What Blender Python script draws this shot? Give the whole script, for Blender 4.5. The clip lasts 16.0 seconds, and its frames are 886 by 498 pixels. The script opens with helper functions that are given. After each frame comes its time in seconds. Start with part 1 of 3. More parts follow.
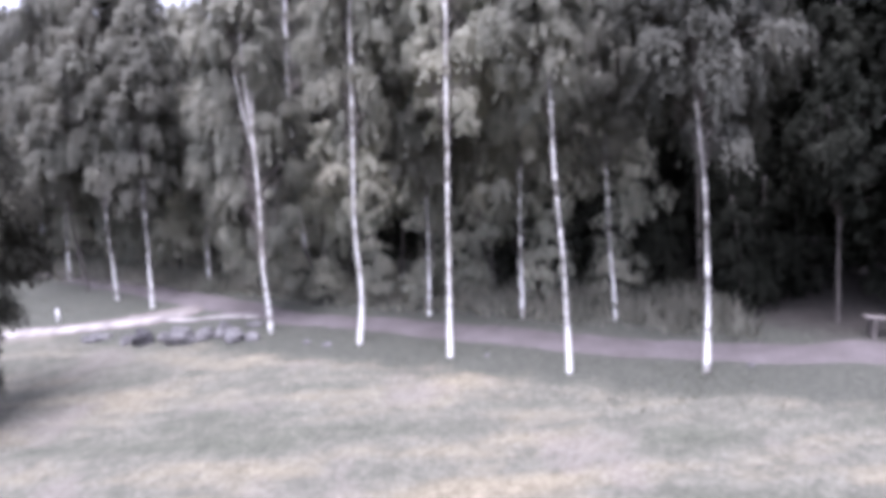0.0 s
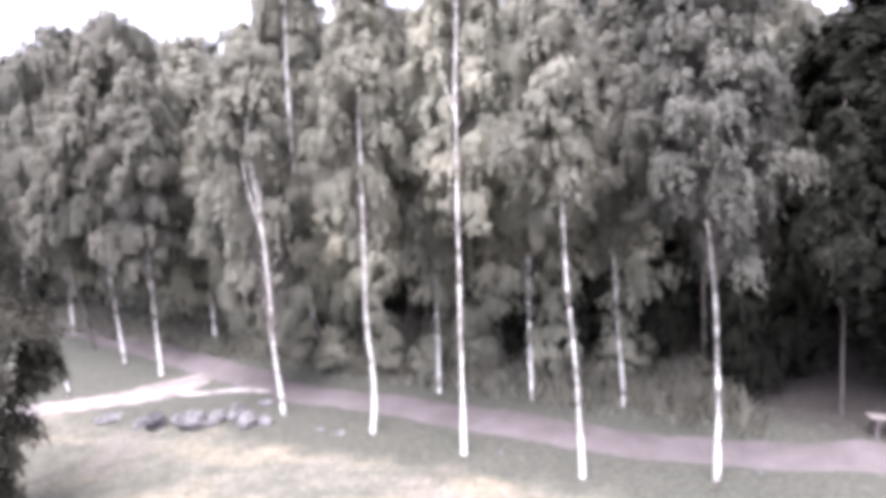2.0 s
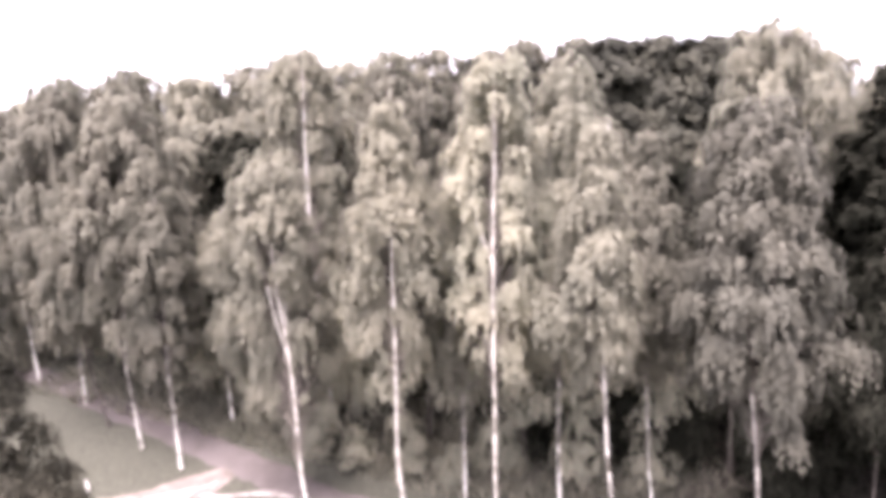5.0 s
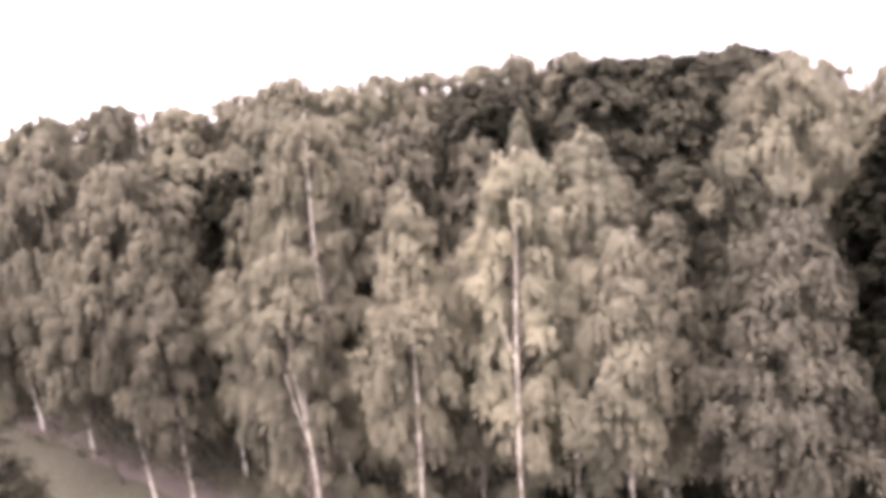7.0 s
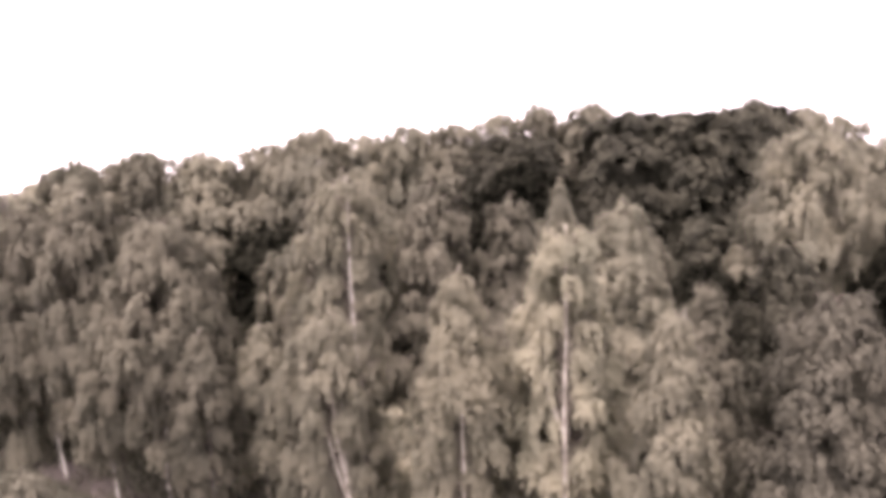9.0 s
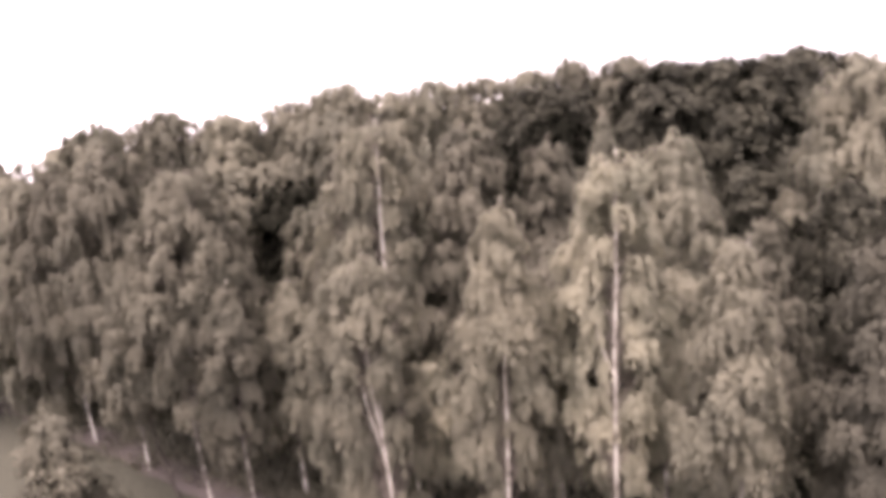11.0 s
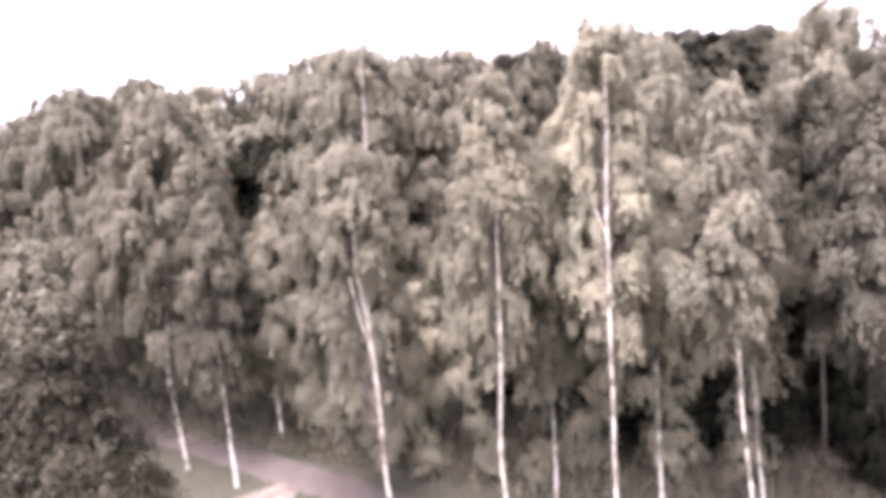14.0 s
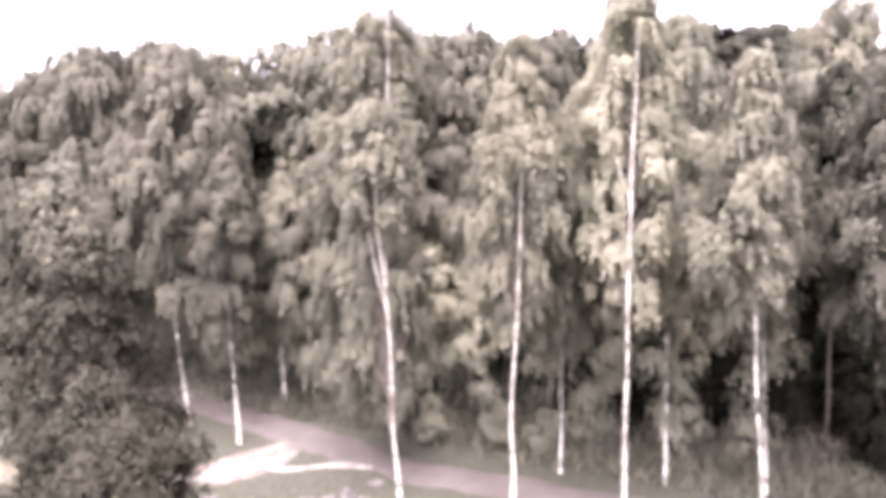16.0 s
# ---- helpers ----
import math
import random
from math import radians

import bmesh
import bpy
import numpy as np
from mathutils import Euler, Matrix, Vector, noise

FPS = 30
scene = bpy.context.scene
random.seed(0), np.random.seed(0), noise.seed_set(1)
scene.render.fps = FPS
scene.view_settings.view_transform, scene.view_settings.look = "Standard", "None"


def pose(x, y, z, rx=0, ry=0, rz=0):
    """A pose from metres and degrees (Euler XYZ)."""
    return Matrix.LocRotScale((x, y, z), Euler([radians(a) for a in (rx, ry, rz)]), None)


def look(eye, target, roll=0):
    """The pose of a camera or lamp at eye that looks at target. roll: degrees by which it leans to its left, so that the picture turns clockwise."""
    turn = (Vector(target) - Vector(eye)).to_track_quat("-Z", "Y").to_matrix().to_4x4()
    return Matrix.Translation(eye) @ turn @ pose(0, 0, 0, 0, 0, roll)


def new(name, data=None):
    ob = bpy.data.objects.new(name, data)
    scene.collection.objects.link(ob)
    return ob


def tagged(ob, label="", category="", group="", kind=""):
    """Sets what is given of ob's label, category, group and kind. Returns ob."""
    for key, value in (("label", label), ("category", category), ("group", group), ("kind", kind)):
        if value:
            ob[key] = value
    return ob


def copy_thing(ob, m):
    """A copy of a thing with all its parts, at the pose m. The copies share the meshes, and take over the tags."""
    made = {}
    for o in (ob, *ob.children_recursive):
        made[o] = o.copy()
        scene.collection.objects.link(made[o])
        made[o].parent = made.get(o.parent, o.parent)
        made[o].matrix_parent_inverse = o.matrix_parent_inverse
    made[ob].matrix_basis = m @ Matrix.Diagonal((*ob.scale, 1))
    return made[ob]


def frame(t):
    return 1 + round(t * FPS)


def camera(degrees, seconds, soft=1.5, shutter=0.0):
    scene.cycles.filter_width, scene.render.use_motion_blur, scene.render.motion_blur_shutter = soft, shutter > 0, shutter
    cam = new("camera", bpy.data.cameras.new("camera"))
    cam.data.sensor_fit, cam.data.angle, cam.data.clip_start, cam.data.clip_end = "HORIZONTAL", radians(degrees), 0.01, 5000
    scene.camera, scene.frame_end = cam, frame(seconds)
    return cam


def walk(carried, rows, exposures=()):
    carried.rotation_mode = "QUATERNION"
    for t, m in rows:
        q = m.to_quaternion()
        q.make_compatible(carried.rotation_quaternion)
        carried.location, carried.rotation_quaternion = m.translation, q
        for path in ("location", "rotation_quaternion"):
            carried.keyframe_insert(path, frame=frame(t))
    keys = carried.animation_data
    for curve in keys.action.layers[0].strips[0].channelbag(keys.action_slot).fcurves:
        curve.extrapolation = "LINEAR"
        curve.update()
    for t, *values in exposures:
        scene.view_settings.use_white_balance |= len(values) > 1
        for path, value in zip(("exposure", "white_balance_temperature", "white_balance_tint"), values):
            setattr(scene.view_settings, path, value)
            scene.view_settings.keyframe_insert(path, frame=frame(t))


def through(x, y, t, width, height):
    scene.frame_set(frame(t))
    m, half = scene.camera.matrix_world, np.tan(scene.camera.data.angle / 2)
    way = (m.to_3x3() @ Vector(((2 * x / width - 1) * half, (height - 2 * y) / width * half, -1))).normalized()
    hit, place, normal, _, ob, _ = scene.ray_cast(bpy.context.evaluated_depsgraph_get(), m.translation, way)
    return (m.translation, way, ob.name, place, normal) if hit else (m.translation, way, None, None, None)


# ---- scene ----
cam = camera(63.8, 16.0, soft=6.0, shutter=0.5)
PATH = [
    (0, (0.004, 0.263, 3.188), (-0.035, 2.262, 3.123), -0.9),
    (0.5, (-0.133, 0.279, 3.875), (-0.169, 2.276, 3.775), -0.8),
    (1, (-0.172, 0.286, 4.727), (-0.196, 2.283, 4.622), -0.8),
    (1.5, (-0.314, 0.279, 5.669), (-0.332, 2.275, 5.538), -0.4),
    (2, (-0.506, 0.24, 6.456), (-0.516, 2.235, 6.311), -1.6),
    (2.5, (-0.654, 0.342, 7.278), (-0.651, 2.334, 7.099), -1.2),
    (3, (-0.921, 0.356, 8.027), (-0.914, 2.345, 7.815), -1.2),
    (3.5, (-1.118, 0.5, 9.002), (-1.111, 2.488, 8.785), -1.6),
    (4, (-1.22, 0.72, 9.774), (-1.206, 2.705, 9.53), -0.7),
    (4.5, (-1.377, 0.883, 10.619), (-1.363, 2.869, 10.386), -1),
    (5, (-1.566, 1.078, 11.203), (-1.545, 3.06, 10.936), -1.4),
    (7.5, (-2.914, 1.809, 15.447), (-2.833, 3.768, 15.053), -3.4),
    (8, (-3.408, 1.557, 15.878), (-3.304, 3.524, 15.528), -2.8),
    (10.5, (-3.909, 2.331, 15.435), (-3.875, 4.308, 15.134), -2.5),
    (11, (-4.116, 2.59, 14.536), (-4.094, 4.558, 14.181), -3.6),
    (11.5, (-4.267, 2.1, 13.782), (-4.134, 4.053, 13.373), -2.8),
    (12, (-4.42, 2.122, 12.668), (-4.308, 4.101, 12.407), -3.6),
    (12.5, (-4.568, 1.988, 11.755), (-4.41, 3.966, 11.509), -1.5),
    (13, (-4.722, 1.999, 10.898), (-4.576, 3.991, 10.788), 0.5),
    (13.5, (-4.983, 2.439, 10.498), (-4.924, 4.407, 10.144), -2.0),
    (14, (-5.1, 2.069, 10.015), (-4.961, 4.054, 9.823), -3.3),
    (14.5, (-5.245, 1.876, 9.739), (-5.053, 3.862, 9.603), 1.0),
    (15, (-5.441, 1.885, 9.805), (-5.25, 3.865, 9.595), -1.1),
    (15.5, (-5.62, 2.045, 9.756), (-5.471, 4.028, 9.546), -1.9),
    (16, (-5.872, 1.923, 8.948), (-5.71, 3.908, 8.76), -0.1),
]
EXPOSURES = [
    (0.0, 2.40, 5450, 32),
    (1.5, 2.80, 5700, 31),
    (3.5, 3.27, 6000, 31),
    (5.0, 3.00, 6450, 35),
    (7.5, 2.35, 7100, 37),
    (10.5, 1.96, 7100, 38),
    (12.5, 2.74, 6800, 38),
    (13.5, 2.78, 6550, 38),
    (15.0, 3.13, 6500, 37),
    (16.0, 3.17, 6400, 34),
]
walk(cam, [(t, look(eye, target, roll)) for t, eye, target, roll in PATH], EXPOSURES)

# ---- sky and sun: a bright, hazy, overcast day ----
SUN_TURN, SUN_HEIGHT = 200.0, 69.0
world = bpy.data.worlds.new("sky")
scene.world = world
world.use_nodes = True
wn, wl = world.node_tree.nodes, world.node_tree.links
sky = wn.new("ShaderNodeTexSky")
sky.sky_type = "NISHITA"
sky.sun_disc = False
sky.sun_elevation, sky.sun_rotation = radians(SUN_HEIGHT), radians(SUN_TURN)
sky.air_density, sky.dust_density, sky.ozone_density = 1.0, 1.0, 1.0
grey = wn.new("ShaderNodeHueSaturation")
grey.inputs["Saturation"].default_value = 0.12
wl.new(sky.outputs[0], grey.inputs["Color"])
wl.new(grey.outputs[0], wn["Background"].inputs["Color"])
wn["Background"].inputs["Strength"].default_value = 0.115
sun_data = bpy.data.lights.new("sun", "SUN")
sun_data.energy, sun_data.angle, sun_data.color = 2.5, radians(50), (1.0, 0.96, 0.88)
sun = new("sun", sun_data)
a, e = radians(SUN_TURN), radians(SUN_HEIGHT)
sun.matrix_world = look((0, 0, 60), Vector((0, 0, 60)) - Vector((math.sin(a) * math.cos(e), math.cos(a) * math.cos(e), math.sin(e))))


# ---- materials ----
def material(name, rough=0.8):
    m = bpy.data.materials.new(name)
    m.use_nodes = True
    b = m.node_tree.nodes["Principled BSDF"]
    b.inputs["Roughness"].default_value = rough
    b.inputs["Specular IOR Level"].default_value = 0.25
    return m, m.node_tree.nodes, m.node_tree.links, b


def coords(nodes, links, scale=(1, 1, 1)):
    t, mp = nodes.new("ShaderNodeTexCoord"), nodes.new("ShaderNodeMapping")
    mp.inputs["Scale"].default_value = scale
    links.new(t.outputs["Object"], mp.inputs["Vector"])
    return mp.outputs[0]


def own_coords(nodes, links, scale):
    """Object coordinates shifted by a chance amount, so that no two objects bear the same marks."""
    info, by, add = nodes.new("ShaderNodeObjectInfo"), nodes.new("ShaderNodeMath"), nodes.new("ShaderNodeVectorMath")
    by.operation, by.inputs[1].default_value, add.operation = "MULTIPLY", 57.0, "ADD"
    links.new(info.outputs["Random"], by.inputs[0])
    links.new(coords(nodes, links, scale), add.inputs[0])
    links.new(by.outputs[0], add.inputs[1])
    return add.outputs[0]


def noise_node(nodes, links, vector, scale, detail=4.0, rough=0.55):
    n = nodes.new("ShaderNodeTexNoise")
    n.inputs["Scale"].default_value, n.inputs["Detail"].default_value, n.inputs["Roughness"].default_value = scale, detail, rough
    if vector is not None:
        links.new(vector, n.inputs["Vector"])
    return n.outputs["Fac"]


def ramp(nodes, links, fac, stops):
    r = nodes.new("ShaderNodeValToRGB")
    el = r.color_ramp.elements
    while len(el) < len(stops):
        el.new(0.5)
    for k, (p, c) in zip(el, stops):
        k.position, k.color = p, (*c, 1)
    links.new(fac, r.inputs["Fac"])
    return r.outputs["Color"]


def mixed(nodes, links, fac, one, two, kind="MIX"):
    x = nodes.new("ShaderNodeMix")
    x.data_type, x.blend_type = "RGBA", kind
    for socket, value in ((x.inputs["Factor"], fac), (x.inputs[6], one), (x.inputs[7], two)):
        if isinstance(value, (int, float)):
            socket.default_value = value
        elif isinstance(value, tuple):
            socket.default_value = (*value, 1)
        else:
            links.new(value, socket)
    return x.outputs[2]


def bumped(nodes, links, b, height, strength, distance):
    n = nodes.new("ShaderNodeBump")
    n.inputs["Strength"].default_value, n.inputs["Distance"].default_value = strength, distance
    links.new(height, n.inputs["Height"])
    links.new(n.outputs[0], b.inputs["Normal"])


def leaf_material(name, dark, light, through=0.3, gloss=0.2):
    m, n, l, b = material(name, 0.7)
    b.inputs["Specular IOR Level"].default_value = gloss
    geo, info = n.new("ShaderNodeNewGeometry"), n.new("ShaderNodeObjectInfo")
    base = ramp(n, l, geo.outputs["Random Per Island"], [(0.0, dark), (1.0, light)])
    big = ramp(n, l, noise_node(n, l, coords(n, l), 0.5, 2), [(0.35, (0.72, 0.74, 0.7)), (0.65, (1.2, 1.18, 1.12))])
    col = mixed(n, l, 1.0, base, big, "MULTIPLY")
    hue = n.new("ShaderNodeHueSaturation")
    rng = n.new("ShaderNodeMapRange")
    rng.inputs["To Min"].default_value, rng.inputs["To Max"].default_value = 0.8, 1.2
    l.new(info.outputs["Random"], rng.inputs["Value"])
    l.new(rng.outputs[0], hue.inputs["Value"])
    l.new(col, hue.inputs["Color"])
    l.new(hue.outputs[0], b.inputs["Base Color"])
    tr, mx = n.new("ShaderNodeBsdfTranslucent"), n.new("ShaderNodeMixShader")
    l.new(hue.outputs[0], tr.inputs["Color"])
    mx.inputs[0].default_value = through
    l.new(b.outputs[0], mx.inputs[1])
    l.new(tr.outputs[0], mx.inputs[2])
    l.new(mx.outputs[0], n["Material Output"].inputs["Surface"])
    return m


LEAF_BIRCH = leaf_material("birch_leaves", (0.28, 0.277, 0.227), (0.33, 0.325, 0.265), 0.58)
# Birch leaves darkened by colour in place of shade, mostly behind the path.
LEAF_BACK = leaf_material("half_shade_leaves", (0.20, 0.199, 0.165), (0.25, 0.248, 0.204), 0.58)
# Tone for light: shade on left and inner birches, brightness atop the lawn tree.
LEAF_WOOD = leaf_material("leaves_toned_for_light", (0.105, 0.104, 0.085), (0.15, 0.148, 0.121), 0.42)
# Shade put into the leaf colour of the low-hanging birch at the right.
LEAF_SHADED = leaf_material("shaded_birch_leaves", (0.076, 0.076, 0.063), (0.112, 0.111, 0.092), 0.3)
# Near-black leaf colour stands in for the deep shade within the wood.
LEAF_DEEP_SHADE = leaf_material("deep_shade_leaves", (0.004, 0.0043, 0.0034), (0.02, 0.021, 0.017), 0.02, 0.0)
LEAF_OAK = leaf_material("oak_leaves", (0.012, 0.0128, 0.0095), (0.052, 0.053, 0.042), 0.05, 0.1)
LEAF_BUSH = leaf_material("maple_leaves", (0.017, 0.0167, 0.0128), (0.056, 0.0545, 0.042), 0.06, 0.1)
# Pale leaf colour stands in for light reaching the low growth.
LEAF_LIT = leaf_material("lit_birch_leaves", (0.3, 0.297, 0.245), (0.37, 0.365, 0.3), 0.5)
GRASS_TALL = leaf_material("tall_grass_blades", (0.17, 0.168, 0.135), (0.25, 0.242, 0.2), 0.4)
GRASS_VERGE = leaf_material("verge_blades", (0.058, 0.062, 0.044), (0.105, 0.107, 0.08))


def birch_bark(name="birch_bark", dark_foot=0.0, dull=0.0):
    m, n, l, b = material(name, 0.65)
    marks = noise_node(n, l, own_coords(n, l, (2.2, 2.2, 9.0)), 2.4, 7, 0.7)
    col = ramp(n, l, marks, [(0.33, (0.05, 0.045, 0.04)), (0.41, (0.38, 0.37, 0.34)), (0.49, (0.62, 0.61, 0.565)), (0.75, (0.7, 0.69, 0.64))])
    scars = ramp(n, l, noise_node(n, l, own_coords(n, l, (1, 1, 1.6)), 1.1, 3), [(0.36, (0.30, 0.28, 0.26)), (0.46, (1, 1, 1))])
    col = mixed(n, l, 1.0, col, scars, "MULTIPLY")
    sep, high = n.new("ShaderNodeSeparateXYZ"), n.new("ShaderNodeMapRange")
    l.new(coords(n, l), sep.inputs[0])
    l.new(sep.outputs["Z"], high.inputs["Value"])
    # the upper stem is greyer, with more dark scars
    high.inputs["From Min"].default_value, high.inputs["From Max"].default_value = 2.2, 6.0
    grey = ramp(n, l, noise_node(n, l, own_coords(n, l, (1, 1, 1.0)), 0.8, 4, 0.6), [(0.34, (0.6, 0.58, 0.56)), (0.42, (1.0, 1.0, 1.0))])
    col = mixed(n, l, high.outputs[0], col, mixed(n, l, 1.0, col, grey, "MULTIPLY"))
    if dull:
        # only the foot is chalk white; higher up the stem is darkened and brownish with a few pale bands
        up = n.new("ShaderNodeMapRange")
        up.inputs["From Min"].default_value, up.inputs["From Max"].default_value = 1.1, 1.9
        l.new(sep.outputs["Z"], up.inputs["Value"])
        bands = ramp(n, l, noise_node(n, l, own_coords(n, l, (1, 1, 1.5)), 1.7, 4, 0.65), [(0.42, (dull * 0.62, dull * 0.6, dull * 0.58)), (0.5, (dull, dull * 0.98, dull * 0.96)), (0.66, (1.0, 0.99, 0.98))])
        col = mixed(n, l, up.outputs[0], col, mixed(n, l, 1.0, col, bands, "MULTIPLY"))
    if dark_foot:
        low = n.new("ShaderNodeMapRange")
        low.inputs["From Min"].default_value, low.inputs["From Max"].default_value = dark_foot + 0.25, dark_foot - 0.15
        l.new(sep.outputs["Z"], low.inputs["Value"])
        col = mixed(n, l, low.outputs[0], col, (0.05, 0.045, 0.04))
    l.new(col, b.inputs["Base Color"])
    bumped(n, l, b, marks, 0.4, 0.01)
    return m


def brown_bark(name, dark, light):
    m, n, l, b = material(name, 0.9)
    f = noise_node(n, l, coords(n, l, (1, 1, 0.25)), 14, 6)
    l.new(ramp(n, l, f, [(0.3, dark), (0.7, light)]), b.inputs["Base Color"])
    bumped(n, l, b, f, 0.8, 0.02)
    return m


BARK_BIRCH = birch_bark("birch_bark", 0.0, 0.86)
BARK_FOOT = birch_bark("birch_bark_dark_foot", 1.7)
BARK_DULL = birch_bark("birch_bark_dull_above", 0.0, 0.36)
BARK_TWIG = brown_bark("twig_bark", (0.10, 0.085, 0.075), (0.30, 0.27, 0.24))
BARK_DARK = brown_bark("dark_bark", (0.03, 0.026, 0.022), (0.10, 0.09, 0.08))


def ground_material():
    m, n, l, b = material("grass_ground", 0.95)
    v = coords(n, l)
    fine = noise_node(n, l, v, 9.0, 8, 0.7)
    lawn = ramp(n, l, fine, [(0.3, (0.059, 0.059, 0.046)), (0.5, (0.095, 0.093, 0.075)), (0.7, (0.136, 0.129, 0.110))])
    turned = n.new("ShaderNodeMapping")
    turned.inputs["Rotation"].default_value[2], turned.inputs["Scale"].default_value = radians(24), (0.28, 1.0, 1.0)
    l.new(v, turned.inputs["Vector"])
    patch = noise_node(n, l, turned.outputs[0], 0.75, 6, 0.62)
    dry = ramp(n, l, patch, [(0.34, (0.66, 0.70, 0.63)), (0.5, (0.95, 0.95, 0.91)), (0.66, (1.45, 1.31, 1.12))])
    tuft = ramp(n, l, noise_node(n, l, v, 2.3, 5, 0.7), [(0.35, (0.78, 0.79, 0.76)), (0.65, (1.2, 1.19, 1.17))])
    lawn = mixed(n, l, 1.0, mixed(n, l, 1.0, lawn, dry, "MULTIPLY"), tuft, "MULTIPLY")
    soil = ramp(n, l, noise_node(n, l, v, 0.42, 5, 0.6), [(0.54, (0, 0, 0)), (0.66, (0.5, 0.5, 0.5))])
    lawn = mixed(n, l, soil, lawn, ramp(n, l, fine, [(0.3, (0.094, 0.082, 0.067)), (0.7, (0.178, 0.157, 0.133))]))
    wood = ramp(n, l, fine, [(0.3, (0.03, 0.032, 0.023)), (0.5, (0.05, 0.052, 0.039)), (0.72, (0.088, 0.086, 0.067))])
    sep = n.new("ShaderNodeSeparateXYZ")
    l.new(v, sep.inputs[0])
    # how far up the slope a place lies from the row of birches
    across = n.new("ShaderNodeVectorMath")
    across.operation = "DOT_PRODUCT"
    across.inputs[1].default_value = (0.40, 0.9165, 0.0)
    l.new(v, across.inputs[0])
    wav = n.new("ShaderNodeMath")
    wav.operation = "MULTIPLY_ADD"
    wav.inputs[1].default_value, wav.inputs[2].default_value = 2.4, -1.2
    l.new(noise_node(n, l, v, 0.8, 4), wav.inputs[0])
    add = n.new("ShaderNodeMath")
    add.operation = "ADD"
    l.new(across.outputs["Value"], add.inputs[0])
    l.new(wav.outputs[0], add.inputs[1])
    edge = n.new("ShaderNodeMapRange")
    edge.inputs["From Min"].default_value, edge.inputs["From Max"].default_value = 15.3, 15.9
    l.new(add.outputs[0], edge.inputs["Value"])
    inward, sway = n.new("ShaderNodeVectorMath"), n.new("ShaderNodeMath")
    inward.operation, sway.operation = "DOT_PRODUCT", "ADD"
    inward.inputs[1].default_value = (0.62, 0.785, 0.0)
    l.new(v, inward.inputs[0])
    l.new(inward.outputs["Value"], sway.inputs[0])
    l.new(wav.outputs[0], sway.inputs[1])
    # Deep floor: dark soil, darkened further in place of shade under the trees.
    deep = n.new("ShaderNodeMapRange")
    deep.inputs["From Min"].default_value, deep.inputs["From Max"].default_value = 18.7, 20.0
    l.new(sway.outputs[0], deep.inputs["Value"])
    humus_shade = ramp(n, l, fine, [(0.3, (0.016, 0.014, 0.011)), (0.55, (0.036, 0.032, 0.026)), (0.75, (0.072, 0.064, 0.052))])
    wood = mixed(n, l, deep.outputs[0], wood, humus_shade)
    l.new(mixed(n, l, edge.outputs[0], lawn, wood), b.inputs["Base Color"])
    bumped(n, l, b, fine, 0.9, 0.06)
    return m


def loose_material(name, dark, mid, light, scale, worn=0.78):
    m, n, l, b = material(name, 0.95)
    f = noise_node(n, l, coords(n, l), scale, 8, 0.75)
    g = ramp(n, l, noise_node(n, l, coords(n, l), 0.9 if worn > 0.7 else 2.2, 4), [(0.35, (worn, worn * 0.99, worn * 0.965)), (0.65, (1.1, 1.1, 1.1))])
    l.new(mixed(n, l, 1.0, ramp(n, l, f, [(0.3, dark), (0.5, mid), (0.72, light)]), g, "MULTIPLY"), b.inputs["Base Color"])
    bumped(n, l, b, f, 0.7, 0.02)
    return m


GROUND = ground_material()
GRAVEL = loose_material("grey_gravel", (0.056, 0.049, 0.046), (0.083, 0.073, 0.069), (0.122, 0.109, 0.103), 22)
SAND = loose_material("pale_sand", (0.176, 0.160, 0.149), (0.248, 0.229, 0.214), (0.320, 0.301, 0.286), 18, 0.5)
SOIL = loose_material("bare_soil", (0.096, 0.084, 0.074), (0.148, 0.130, 0.116), (0.208, 0.188, 0.170), 12, 0.6)
STONE = loose_material("granite", (0.045, 0.043, 0.042), (0.105, 0.101, 0.098), (0.21, 0.202, 0.196), 5)
STONE_DARK = loose_material("dark_granite", (0.024, 0.023, 0.024), (0.055, 0.053, 0.054), (0.115, 0.112, 0.113), 5)
WHITE_PAINT = loose_material("white_paint", (0.6, 0.6, 0.58), (0.76, 0.75, 0.73), (0.82, 0.82, 0.8), 8)
BENCH_WOOD = brown_bark("bench_wood", (0.08, 0.07, 0.06), (0.2, 0.18, 0.165))


# ---- the lie of the land ----
def land(x, y):
    """The ground's height: a lawn that climbs to the path and on into the wood, levels out beyond, then drops out of
    view.
    """
    v, u = y - 18, 40 * math.tanh(x / 40)
    if v > 10:
        v = 10 + 18 * math.tanh((v - 10) / 18)
        if y > 62:
            v -= 140 * (1 - math.exp(-((y - 62) / 130) ** 2))
    elif v < -25:
        v = -25 - 20 * math.tanh((-25 - v) / 20)
    return -0.1 + 0.07 * u + 0.19 * v + 0.10 * noise.noise((x * 0.35, y * 0.35, 3.1)) + 0.03 * noise.noise((x * 1.3, y * 1.3, 7.7))


def near_track(x, y):
    """How far a place lies up the slope from the middle of the gravel path, roughly."""
    return 0.47 * (x + 1.6) + 0.88 * (y - 20.72)


def mesh_object(name, verts, faces, mat, parent=None, label="", smooth=True):
    me = bpy.data.meshes.new(name)
    me.from_pydata(verts, [], faces)
    me.materials.append(mat)
    if smooth:
        me.polygons.foreach_set("use_smooth", [True] * len(me.polygons))
    me.update()
    ob = new(name, me)
    ob.parent = parent
    if label:
        ob["label"] = label
    return ob


